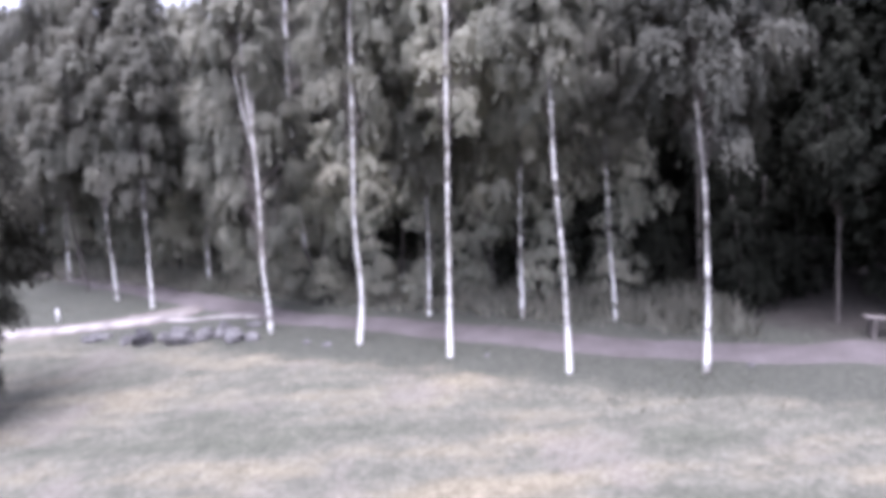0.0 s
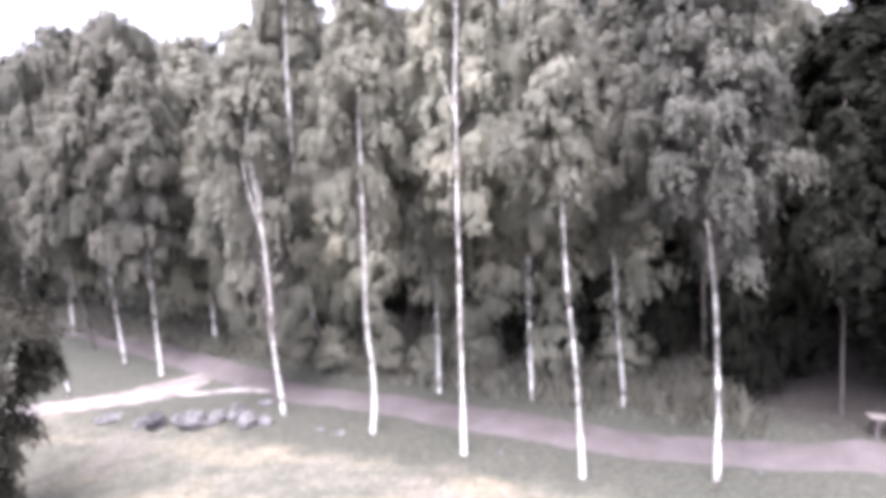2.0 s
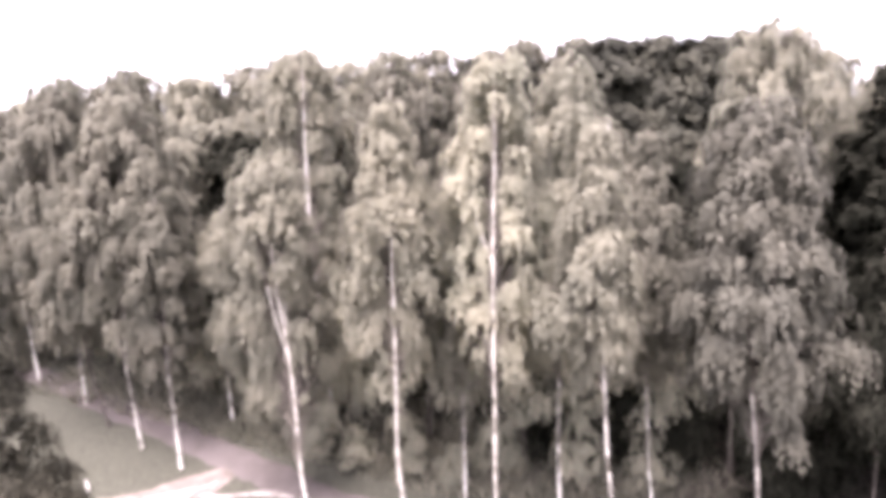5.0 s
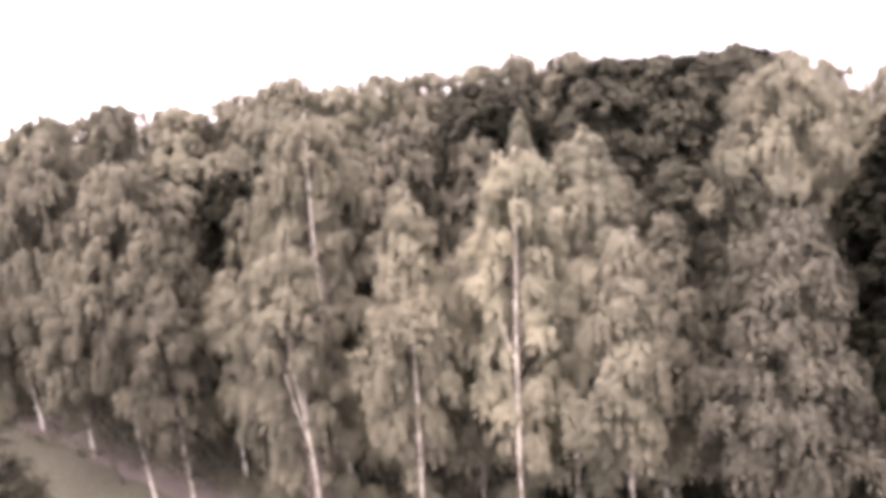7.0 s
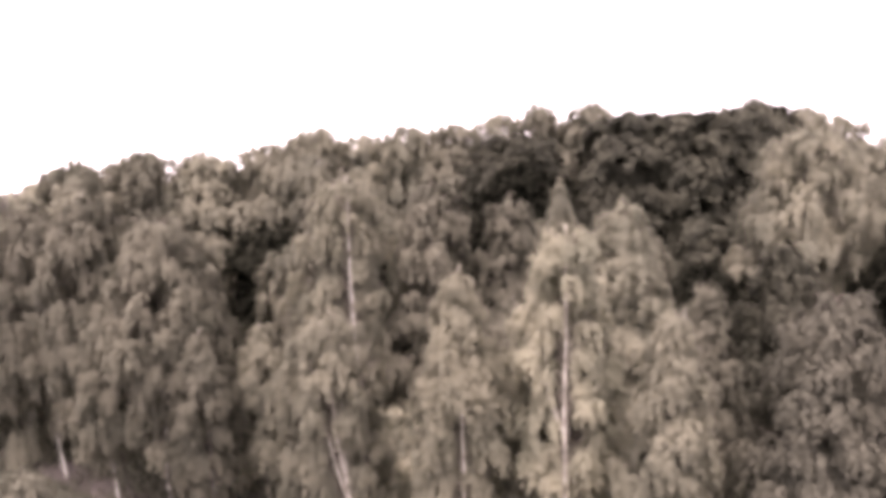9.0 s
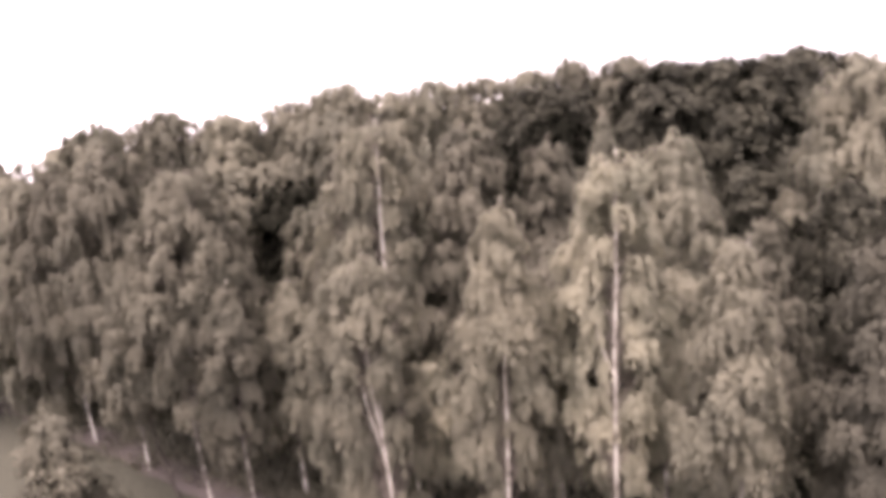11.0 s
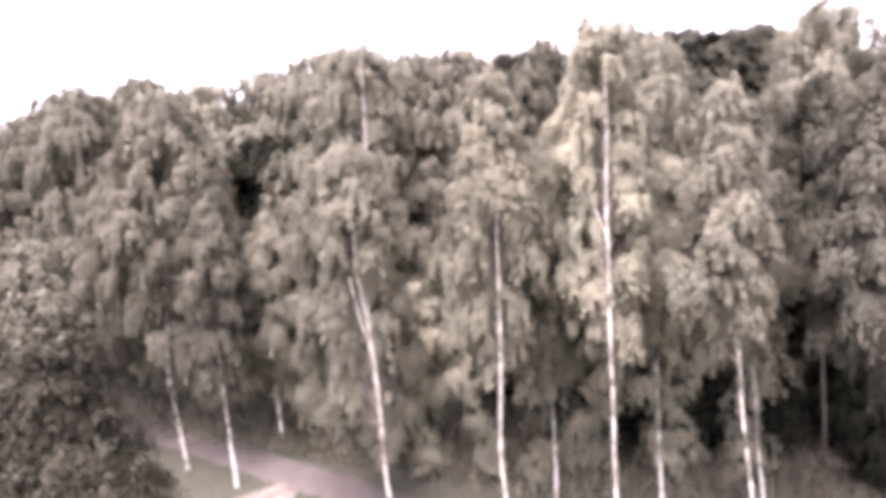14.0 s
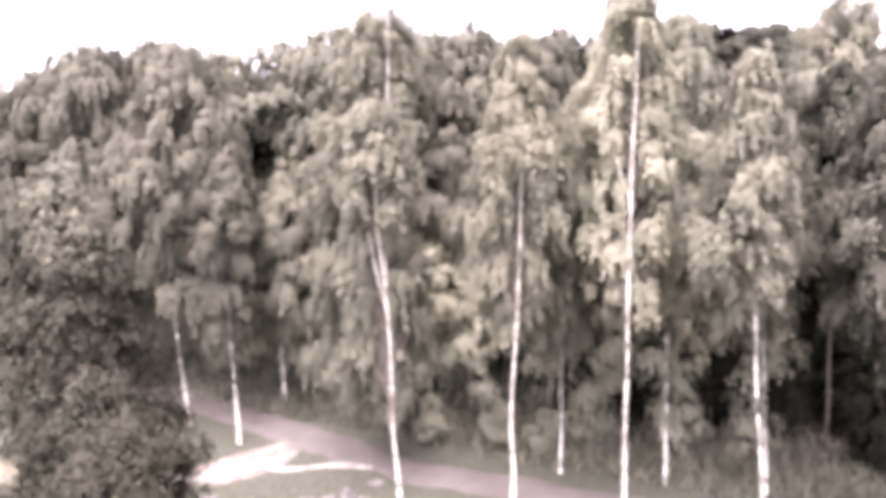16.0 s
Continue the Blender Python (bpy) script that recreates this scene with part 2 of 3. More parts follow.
def part(name, bm, mat, parent, label="", smooth=True):
    me = bpy.data.meshes.new(name)
    bm.to_mesh(me)
    bm.free()
    me.materials.append(mat)
    if smooth:
        me.polygons.foreach_set("use_smooth", [True] * len(me.polygons))
    ob = new(name, me)
    ob.parent = parent
    if label:
        ob["label"] = label
    return ob


def build_ground():
    fine_x, fine_y = np.arange(-40, 30.1, 0.6), np.arange(-12, 60.1, 0.6)
    far = np.array([8, 20, 45, 90, 200, 500, 1200, 2400.0])
    xs = np.concatenate([-40 - far[::-1], fine_x, 30 + far])
    ys = np.concatenate([-12 - far[::-1], fine_y, 60 + far])
    verts = [(x, y, land(x, y)) for y in ys for x in xs]
    w = len(xs)
    faces = [(j * w + i, j * w + i + 1, (j + 1) * w + i + 1, (j + 1) * w + i) for j in range(len(ys) - 1) for i in range(w - 1)]
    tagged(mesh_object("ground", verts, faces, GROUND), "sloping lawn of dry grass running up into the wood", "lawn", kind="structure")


build_ground()


def build_haze():
    """A glowing white wall far beyond the wood that stands in for haze and hides the horizon."""
    m = bpy.data.materials.new("white_haze")
    m.use_nodes = True
    n, l = m.node_tree.nodes, m.node_tree.links
    glow = n.new("ShaderNodeEmission")
    glow.inputs["Color"].default_value, glow.inputs["Strength"].default_value = (1.0, 1.0, 1.0, 1), 1.2
    l.new(glow.outputs[0], n["Material Output"].inputs["Surface"])
    verts, faces, n = [], [], 48
    for k in range(n + 1):
        a = math.radians(-75 + 150 * k / n)
        verts += [(900 * math.sin(a), 900 * math.cos(a), -60), (900 * math.sin(a), 900 * math.cos(a), 40)]
    faces = [(2 * k, 2 * k + 2, 2 * k + 3, 2 * k + 1) for k in range(n)]
    tagged(mesh_object("backdrop", verts, faces, m), "glowing white backdrop standing in for haze over the far distance", "haze", kind="structure")


build_haze()


def spline(points, step=0.35):
    """A smooth line through points."""
    p = [Vector(q) for q in points]
    p = [2 * p[0] - p[1], *p, 2 * p[-1] - p[-2]]
    out = []
    for a, b, c, d in zip(p, p[1:], p[2:], p[3:]):
        n = max(2, int((c - b).length / step))
        for k in range(n):
            t = k / n
            out.append(0.5 * (2 * b + (c - a) * t + (2 * a - 5 * b + 4 * c - d) * t * t + (3 * b - a - 3 * c + d) * t ** 3))
    out.append(p[-2])
    return out


def build_track(name, middle, widths, mat, lift, label, category):
    """A strip of loose ground with a slightly cambered top and uneven edges."""
    line = spline([(x, y, w) for (x, y), w in zip(middle, widths)])
    verts, faces, cols = [], [], 9
    for k, q in enumerate(line):
        d = (line[min(k + 1, len(line) - 1)] - line[max(k - 1, 0)]).to_2d().normalized()
        side = Vector((-d.y, d.x))
        for c in range(cols):
            s = 2 * c / (cols - 1) - 1
            reach = q.z / 2 * (1 + 0.25 * noise.noise((q.x * 0.9, q.y * 0.9, 5 * math.copysign(1, s))) + 0.22 * noise.noise((q.x * 3.1, q.y * 3.1, 9 * math.copysign(1, s))))
            x, y = q.x + side.x * s * reach, q.y + side.y * s * reach
            verts.append((x, y, land(x, y) + lift * (1 - s ** 4) * 1.6 - lift * 0.6 * (abs(s) == 1)))
    for k in range(len(line) - 1):
        for c in range(cols - 1):
            i = k * cols + c
            faces.append((i, i + 1, i + cols + 1, i + cols))
    tagged(mesh_object(name, verts, faces, mat), label, category, kind="structure")


build_track("path", [(34, 12.5), (20, 14.6), (13, 15.6), (8.8, 16.33), (4.45, 17.5), (1.25, 19.14), (-1.6, 20.72), (-5.7, 22.83), (-10.0, 26.0), (-15.5, 30.0), (-22, 34.5), (-34, 42)],
            [1.3] * 12, GRAVEL, 0.035, "grey gravel footpath along the edge of the birch wood", "path")
build_track("worn_ground", [(-26, 22.3), (-20, 22.7), (-15, 22.95), (-12.6, 23.1), (-11.2, 23.3), (-10.2, 23.6), (-9.4, 24.05), (-8.8, 24.45)],
            [1.0, 0.95, 0.9, 1.0, 1.3, 1.6, 1.5, 0.9], SOIL, 0.022, "trodden bare soil edging the sandy side path", "path")
build_track("side_path", [(-26, 22.3), (-20, 22.7), (-15, 22.95), (-12.6, 23.05), (-11.2, 23.15), (-10.3, 23.32), (-9.6, 23.55), (-9.1, 23.85)],
            [0.62, 0.58, 0.52, 0.55, 0.6, 0.62, 0.4, 0.1], SAND, 0.04, "pale sandy side path joining the gravel footpath", "path")
build_track("worn_strip", [(-9.6, 23.25), (-8.6, 23.12), (-7.5, 23.08), (-6.9, 22.92), (-6.3, 22.72)],
            [0.2, 0.16, 0.22, 0.3, 0.14], SAND, 0.03, "narrow strip of bare sand beside the gravel footpath", "path")


# ---- trees ----
def tube(verts, faces, line, radii, sides=8):
    """Adds a tapering tube along a line to lists of verts and faces."""
    first = len(verts)
    for k, q in enumerate(line):
        d = (line[min(k + 1, len(line) - 1)] - line[max(k - 1, 0)]).normalized()
        u = d.cross(Vector((0.3, 0.9, 0.1))).normalized()
        w = d.cross(u)
        for s in range(sides):
            a = 2 * math.pi * s / sides
            verts.append(tuple(q + (u * math.cos(a) + w * math.sin(a)) * radii[k]))
    for k in range(len(line) - 1):
        for s in range(sides):
            a, b = first + k * sides + s, first + k * sides + (s + 1) % sides
            faces.append((a, b, b + sides, a + sides))
    faces.append(tuple(range(first + (len(line) - 1) * sides, first + len(line) * sides)))


def leaf_mesh(name, centres, normals, sizes, rng, mat, parent, label="", long=1.5, hang=0.0):
    """Many small pointed leaves, each a three-cornered blade of its own; hang: how far they point downwards."""
    n = len(centres)
    normals = normals / (np.linalg.norm(normals, axis=1, keepdims=True) + 1e-9)
    u = np.cross(normals, rng.normal(size=(n, 3)))
    u /= np.linalg.norm(u, axis=1, keepdims=True) + 1e-9
    u[:, 2] -= 2.2 * hang
    u -= (u * normals).sum(1, keepdims=True) * normals
    u /= np.linalg.norm(u, axis=1, keepdims=True) + 1e-9
    w = np.cross(normals, u)
    s = sizes[:, None]
    v = np.stack([centres - u * s * 0.4 * long + w * s * 0.62, centres + u * s * 0.75 * long, centres - u * s * 0.4 * long - w * s * 0.62], 1)
    me = bpy.data.meshes.new(name)
    me.vertices.add(3 * n)
    me.vertices.foreach_set("co", v.astype(np.float32).ravel())
    me.loops.add(3 * n)
    me.loops.foreach_set("vertex_index", np.arange(3 * n, dtype=np.int32))
    me.polygons.add(n)
    me.polygons.foreach_set("loop_start", np.arange(0, 3 * n, 3, dtype=np.int32))
    me.update(calc_edges=True)
    me.materials.append(mat)
    ob = new(name, me)
    ob.parent = parent
    if label:
        ob["label"] = label
    return ob


def frond_leaves(rng, tops, outs, radius, count, leaf, droop, height):
    """Leaves of many sprays, each a tuft of thin strands that start on a low dome and hang: centres, normals, sizes."""
    high = np.clip((tops[:, 2] / height - 0.5) / 0.5, 0, 1)
    share = np.maximum((count / 8 * (radius / radius.mean()) ** 1.7 * (1 - 0.4 * high ** 2)).astype(int), 4)
    each = np.repeat(np.arange(len(tops)), share)
    m, r, out = len(each), radius[each], outs[each]
    turn = np.arctan2(out[:, 1], out[:, 0]) + rng.uniform(-2.5, 2.5, m)
    side = np.stack([np.cos(turn), np.sin(turn)], 1)
    ahead = (side * out).sum(1)
    rho = np.sqrt(rng.uniform(0, 1, m))
    reach = r * rho * (1.1 + 0.3 * ahead + 0.12 * np.sin(3 * turn + each))
    root = np.empty((m, 3))
    root[:, :2] = tops[each, :2] + side * reach[:, None]
    root[:, 2] = tops[each, 2] - r * ((0.95 - 0.5 * droop) * rho ** 2 + 0.3 * droop * rho * np.maximum(ahead, 0)) + rng.normal(0, 0.08 + 0.2 * (1 - droop), m) * r
    length = droop * rng.uniform(0.2, 1.3, m) * rng.uniform(0.6, 1.5, len(tops))[each] * (0.36 + 0.85 * r) + 0.3 * r
    normal = np.empty((m, 3))
    dome = 0.25 + 0.5 * (1 - droop)
    normal[:, :2] = 0.7 * out + dome * side * rho[:, None]
    normal[:, 2] = 0.25 + 0.6 * high[each] + dome * (1 - rho)
    normal += rng.normal(size=normal.shape) * 0.14
    c, nrm = np.repeat(root, 8, 0), np.repeat(normal, 8, 0)
    fall = (np.tile(np.arange(8), m) + rng.uniform(0, 1, 8 * m)) / 8
    c[:, :2] += np.repeat(side * (0.12 * length)[:, None], 8, 0) * np.sqrt(fall)[:, None]
    c[:, 2] -= fall * np.repeat(length, 8)
    c += rng.normal(size=c.shape) * np.repeat(0.022 + 0.1 * r * (1.1 - droop), 8)[:, None]
    nrm += rng.normal(size=nrm.shape) * 0.14
    return c, nrm, 0.84 * leaf * rng.uniform(0.65, 1.35, 8 * m)


def along(line, z):
    """The place on an upright line at height z."""
    for a, b in zip(line, line[1:]):
        if b.z >= z:
            return a.lerp(b, (z - a.z) / max(b.z - a.z, 1e-6))
    return line[-1].copy()


def stem_radius(h, girth):
    """A birch stem's radius at a share h of its height: it keeps its girth far up, then runs out to a whip."""
    return max(girth * (1 - 0.5 * h ** 1.2) * min(1.0, (1.0 - h) / 0.16), 0.012)


def birch(stem, top, girth, crown_from, spread, clumps, count, leaf, seed, label, forks=(), droop=0.8, shape=1.0, bark=None, leaves=None, bole_label="", group="birches along the path", crown_shift=(0, 0), bare=None):
    """A birch: stem gives its foot (x, y), then (height, dx, dy) steps of its lean; top is the height of its tip over the sea of z = 0."""
    rng = np.random.default_rng(seed)
    clumps, count = int(1.7 * clumps), count / 1.7
    bare = bare if bare is not None else 0.0 if group == BEHIND or stem[0][0] < -14 else 0.72
    girth *= 0.78
    x, y = stem[0]
    foot = land(x, y)
    height = top - foot
    tree = tagged(new("birch_tree"), label, "tree", group)
    tree.location = (x, y, foot)
    steps = [(0, 0, -0.25), *((dx, dy, z) for z, dx, dy in stem[1:])]
    steps.append((steps[-1][0] + 0.05, steps[-1][1], height))
    line = spline(steps, 0.4)
    for q in line[2:]:
        q.x += 0.03 * noise.noise((q.z * 0.7, seed, 0.3))
        q.y += 0.03 * noise.noise((q.z * 0.7, seed, 9.3))
    verts, faces = [], []
    tube(verts, faces, line, [stem_radius(max(q.z, 0.0) / height, 0.64 * girth) + girth * (0.38 * math.exp(-max(q.z, 0) * 0.9) + 0.15 * math.exp(-max(q.z, 0) * 4)) for q in line], 10)
    for z0, dx, dy, z1 in forks:
        p = along(line, z0)
        f = spline([p, p + Vector((dx * 0.45, dy * 0.45, (z1 - z0) * 0.35)), p + Vector((dx, dy, z1 - z0))], 0.4)
        tube(verts, faces, f, [girth * 0.42 * (1 - 0.75 * i / len(f)) for i in range(len(f))], 8)
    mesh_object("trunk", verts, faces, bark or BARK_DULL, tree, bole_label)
    # boughs that rise, then hang, each ending in a spray of leaves; the side towards the camera leaves the stem bare
    boughs, tops, outs, radius = [], [], [], []
    girth *= 0.65
    # front points at the middle of the camera's path
    front = Vector((-3.0 - x, 1.5 - y, 0)).normalized()
    across = Vector((-front.y, front.x, 0))
    for i in range(clumps):
        h = ((i + rng.uniform(0, 1)) / clumps) ** 0.8
        z = crown_from + (height - crown_from) * h * 0.965
        turn = i * 2.39996 + rng.uniform(-0.5, 0.5)
        lobe = noise.noise((1.1 * math.cos(turn) + 7.3 * seed, 1.1 * math.sin(turn), 0.75 * z))
        if lobe < -0.34 - 0.25 * h or rng.uniform() < 0.6 * (1 - h / 0.3):
            continue
        wide = spread * shape_of(h, shape) * (1 + 0.32 * lobe)
        out = wide * (rng.uniform(0.55, 1.12) if i % 4 else rng.uniform(0.2, 0.55))
        size = (0.13 + 0.065 * wide) * rng.uniform(0.55, 1.55)
        way = Vector((math.cos(turn), math.sin(turn), 0))
        place = way * out
        if h < bare + 0.12:
            # to keep the stem in the camera's view the crown hangs behind it, and its foremost sprays to either side of
            # it
            place -= 0.72 * wide * min(1.0, (bare + 0.12 - h) / 0.25) * front
            ahead, beside = place.dot(front), place.dot(across)
            if i % 14 and ahead > -0.5 * size - 0.05 and abs(beside) < 1.3 * size + 0.08:
                place += across * (math.copysign(1.35 * size + rng.uniform(0.06, 0.25), beside) - beside)
        start = along(line, max(z - place.length * rng.uniform(0.5, 1.0), 0.6 * crown_from))
        tip = along(line, z) + place + Vector((crown_shift[0], crown_shift[1], rng.uniform(-0.2, 0.25)))
        bend = start.lerp(tip, 0.6) + Vector((0, 0, 0.12 * place.length))
        boughs.append(([start, start.lerp(bend, 0.6), bend, tip - Vector((0, 0, 0.5 * size))], girth * 0.2 * (1 - 0.6 * h)))
        tops.append(tip)
        outs.append((way.x, way.y))
        radius.append(size)
    for k in range(9):
        s = k / 8
        way = Vector((math.cos(k * 2.4), math.sin(k * 2.4), 0))
        tops.append(along(line, height - 1.5 * (1 - s)) + way * (0.03 + 0.3 * (1 - s)) * min(spread, 1.3))
        outs.append((way.x, way.y))
        radius.append((0.09 + 0.12 * (1 - s)) * rng.uniform(0.9, 1.2))
    for z0, dx, dy, z1 in forks:
        for k in range(8):
            way = Vector((math.cos(k * 2.4), math.sin(k * 2.4), 0))
            tops.append(along(line, z0) + Vector((dx, dy, z1 - z0)) * (0.72 + 0.05 * k) + way * 0.3 + Vector((0, 0.3, 0.0)))
            outs.append((way.x, way.y))
            radius.append(0.22 * rng.uniform(0.8, 1.2))
    boughs.sort(key=lambda b: -(b[0][0] - b[0][-1]).length)
    for line_, thick in boughs[:10]:
        verts, faces = [], []
        tube(verts, faces, line_, [thick * 1.2, thick * 0.8, 0.012, 0.005], 6)
        mesh_object("limb", verts, faces, BARK_TWIG, tree)
    verts, faces = [], []
    for line_, thick in boughs[10:]:
        tube(verts, faces, line_, [thick, thick * 0.7, 0.01, 0.004], 4)
    mesh_object("twig_mass", verts, faces, BARK_TWIG, tree)["kind"] = "stuff"
    c, nrm, s = frond_leaves(rng, np.array([tuple(q) for q in tops]), np.array(outs), np.array(radius), count, leaf, droop, height)
    # Leaf tone by place: darker to the left and behind, in place of shade.
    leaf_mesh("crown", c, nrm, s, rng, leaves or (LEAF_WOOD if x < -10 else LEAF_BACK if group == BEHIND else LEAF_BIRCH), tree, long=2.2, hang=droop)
    return tree


def shape_of(h, shape):
    """A crown's width at a share h of its height: full below, pointed above."""
    return (0.36 + 0.64 * min(h / 0.34, 1.0)) * max(1 - max(h - 0.3, 0) / 0.72, 0.0) ** (0.62 * shape) + 0.06


FRONT = "white-barked birch with a drooping grey-green crown beside the path"
BACK = "slender birch standing in rough grass behind the path"
BEHIND = "birches behind the path"
B = 225
# the row between lawn and path
birch([(-0.2, 18.0), (2.0, 0.0, 0.0), (4.5, -0.02, 0.0), (8.7, 0.02, 0.03), (11.5, 0.08, 0.05)], 13.7, 0.086, 6.0, 1.4, 215, B, 0.070, 11,
      "tall straight white-barked birch, the highest of the row beside the path", forks=[(8.6, -0.6, 0.2, 10.6)], bare=0.97, shape=0.75, bark=BARK_BIRCH, crown_shift=(0.05, 0.3))
birch([(-2.7, 19.55), (1.4, 0.1, 0.0), (3.0, -0.02, -0.2), (5.1, 0.02, -0.6), (8.4, 0.05, -0.9)], 12.75, 0.09, 5.3, 1.3, 215, B, 0.067, 12,
      "narrow-crowned white birch with a kinked foot beside the path", shape=1.1, bare=0.55, bark=BARK_BIRCH, crown_shift=(0.0, 0.25))
birch([(-5.5, 21.15), (1.8, -0.18, -0.1), (3.5, -0.22, -0.2), (5.7, -0.35, -0.3), (8.0, -0.6, -0.4)], 11.3, 0.082, 2.4, 1.5, 250, B, 0.070, 13,
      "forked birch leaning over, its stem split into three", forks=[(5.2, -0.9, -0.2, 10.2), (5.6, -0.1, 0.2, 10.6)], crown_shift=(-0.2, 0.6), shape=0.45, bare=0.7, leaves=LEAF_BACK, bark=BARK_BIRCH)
birch([(-10.65, 24.9), (3.0, -0.15, -0.1), (7.9, -0.15, -0.3)], 10.0, 0.074, 3.4, 1.3, 153, B, 0.077, 14, "shorter white-barked birch beside the gravel path", bare=0.6)
birch([(2.57, 16.6), (2.0, -0.1, 0.0), (4.3, -0.28, 0.05), (7.0, -0.4, 0.1), (9.5, -0.35, 0.15)], 11.9, 0.08, 6.0, 1.0, 175, B, 0.066, 15,
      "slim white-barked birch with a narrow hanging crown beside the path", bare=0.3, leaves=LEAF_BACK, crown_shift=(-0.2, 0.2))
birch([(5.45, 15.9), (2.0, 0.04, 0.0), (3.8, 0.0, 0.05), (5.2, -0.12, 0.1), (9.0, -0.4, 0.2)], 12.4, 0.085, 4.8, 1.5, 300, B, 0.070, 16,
      "dense birch with foliage hanging low round its white trunk", leaves=LEAF_SHADED, bare=0.3, shape=0.6, crown_shift=(0.25, 0.1))
birch([(-12.6, 26.4), (1.2, -0.15, 0.0), (2.5, -0.3, -0.05), (3.8, -0.3, -0.1), (8.0, -0.1, 0.1)], 13.8, 0.066, 4.0, 2.1, 265, B, 0.084, 17,
      "birch with a swept foot and a wide drooping crown", shape=0.5, crown_shift=(0.1, 0.3), bare=0.35, droop=1.0)
birch([(-14.5, 28.1), (1.6, -0.45, 0.0), (4.0, -0.8, 0.0)], 10.4, 0.08, 3.2, 1.7, 153, 190, 0.087, 18, "dark-trunked leaning birch beside the path", bark=BARK_DARK)
birch([(-16.4, 30.1), (2.5, -0.1, 0.0), (6.0, -0.1, 0.0)], 14.4, 0.075, 3.2, 2.2, 210, 190, 0.095, 19, FRONT, shape=0.6, droop=1.0)
birch([(-19.7, 32.6), (2.5, -0.2, 0.0), (6.0, -0.1, 0.0)], 13.8, 0.075, 3.2, 2.3, 210, 190, 0.098, 20, FRONT, shape=0.6, droop=1.0)
# behind the path
birch([(-4.2, 24.3), (1.3, -0.8, -0.1), (2.4, -0.98, -0.2), (4.8, -1.25, -0.1), (9.0, -1.55, 0.4)], 14.7, 0.10, 6.2, 1.7, 224, B, 0.082, 21,
      "tall birch with a dark foot leaning over the rough grass", group=BEHIND, bole_label="leaning trunk with a dark foot", bark=BARK_FOOT, shape=0.45, bare=0.9, crown_shift=(-0.15, 0.5), leaves=LEAF_BIRCH)
birch([(-9.5, 27.4), (2.5, -0.1, 0.0), (6.0, 0.0, 0.0)], 9.4, 0.08, 2.8, 1.7, 140, 160, 0.087, 22, BACK, group=BEHIND)
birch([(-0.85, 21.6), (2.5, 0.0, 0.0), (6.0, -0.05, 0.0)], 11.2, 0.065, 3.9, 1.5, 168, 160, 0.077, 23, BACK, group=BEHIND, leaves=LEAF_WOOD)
birch([(1.85, 20.5), (2.5, -0.04, 0.0), (6.0, 0.1, 0.4), (9.5, 0.4, 0.9)], 14.0, 0.075, 3.9, 1.5, 210, 160, 0.077, 24, BACK, group=BEHIND, shape=0.6)
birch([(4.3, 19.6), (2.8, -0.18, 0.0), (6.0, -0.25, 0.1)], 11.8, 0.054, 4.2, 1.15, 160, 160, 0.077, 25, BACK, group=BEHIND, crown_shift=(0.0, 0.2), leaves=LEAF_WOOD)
# Dark bark and near-black leaves put shade into this birch's colour.
birch([(9.5, 18.2), (2.0, 0.02, 0.0), (6.0, 0.0, 0.1)], 8.6, 0.06, 2.8, 1.3, 118, 160, 0.084, 26, "thin shaded birch beside the bench", group=BEHIND, bark=BARK_DARK, leaves=LEAF_DEEP_SHADE)
# Dark bark and oak-dark leaves stand in for the black shade seen here.
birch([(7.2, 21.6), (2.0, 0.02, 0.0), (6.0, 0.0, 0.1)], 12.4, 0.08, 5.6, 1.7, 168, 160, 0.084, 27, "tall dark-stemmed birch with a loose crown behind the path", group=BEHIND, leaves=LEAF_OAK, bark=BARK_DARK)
# Twig bark keeps these stems from showing bright; darker leaves stand in for shade.
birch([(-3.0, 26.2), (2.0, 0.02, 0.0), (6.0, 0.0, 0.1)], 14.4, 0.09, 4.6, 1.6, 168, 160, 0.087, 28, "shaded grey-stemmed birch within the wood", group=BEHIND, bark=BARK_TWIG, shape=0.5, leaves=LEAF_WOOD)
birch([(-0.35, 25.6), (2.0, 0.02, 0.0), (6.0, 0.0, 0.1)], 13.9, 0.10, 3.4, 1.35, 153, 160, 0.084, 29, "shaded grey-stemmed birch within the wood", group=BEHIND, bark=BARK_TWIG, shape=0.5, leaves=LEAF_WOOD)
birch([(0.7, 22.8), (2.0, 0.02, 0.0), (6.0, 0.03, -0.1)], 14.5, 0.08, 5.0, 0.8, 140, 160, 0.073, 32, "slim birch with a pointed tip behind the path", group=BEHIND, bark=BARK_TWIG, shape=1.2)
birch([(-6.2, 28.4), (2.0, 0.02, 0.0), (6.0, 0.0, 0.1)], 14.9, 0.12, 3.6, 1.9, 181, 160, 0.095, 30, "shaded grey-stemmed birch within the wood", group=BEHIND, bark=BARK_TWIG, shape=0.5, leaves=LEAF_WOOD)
birch([(10.5, 26.6), (2.0, 0.02, 0.0), (6.0, 0.0, 0.1)], 15.7, 0.12, 6.0, 2.2, 210, 160, 0.093, 31, "tall pale birch with a broad crown in the wood", group=BEHIND, shape=0.5)


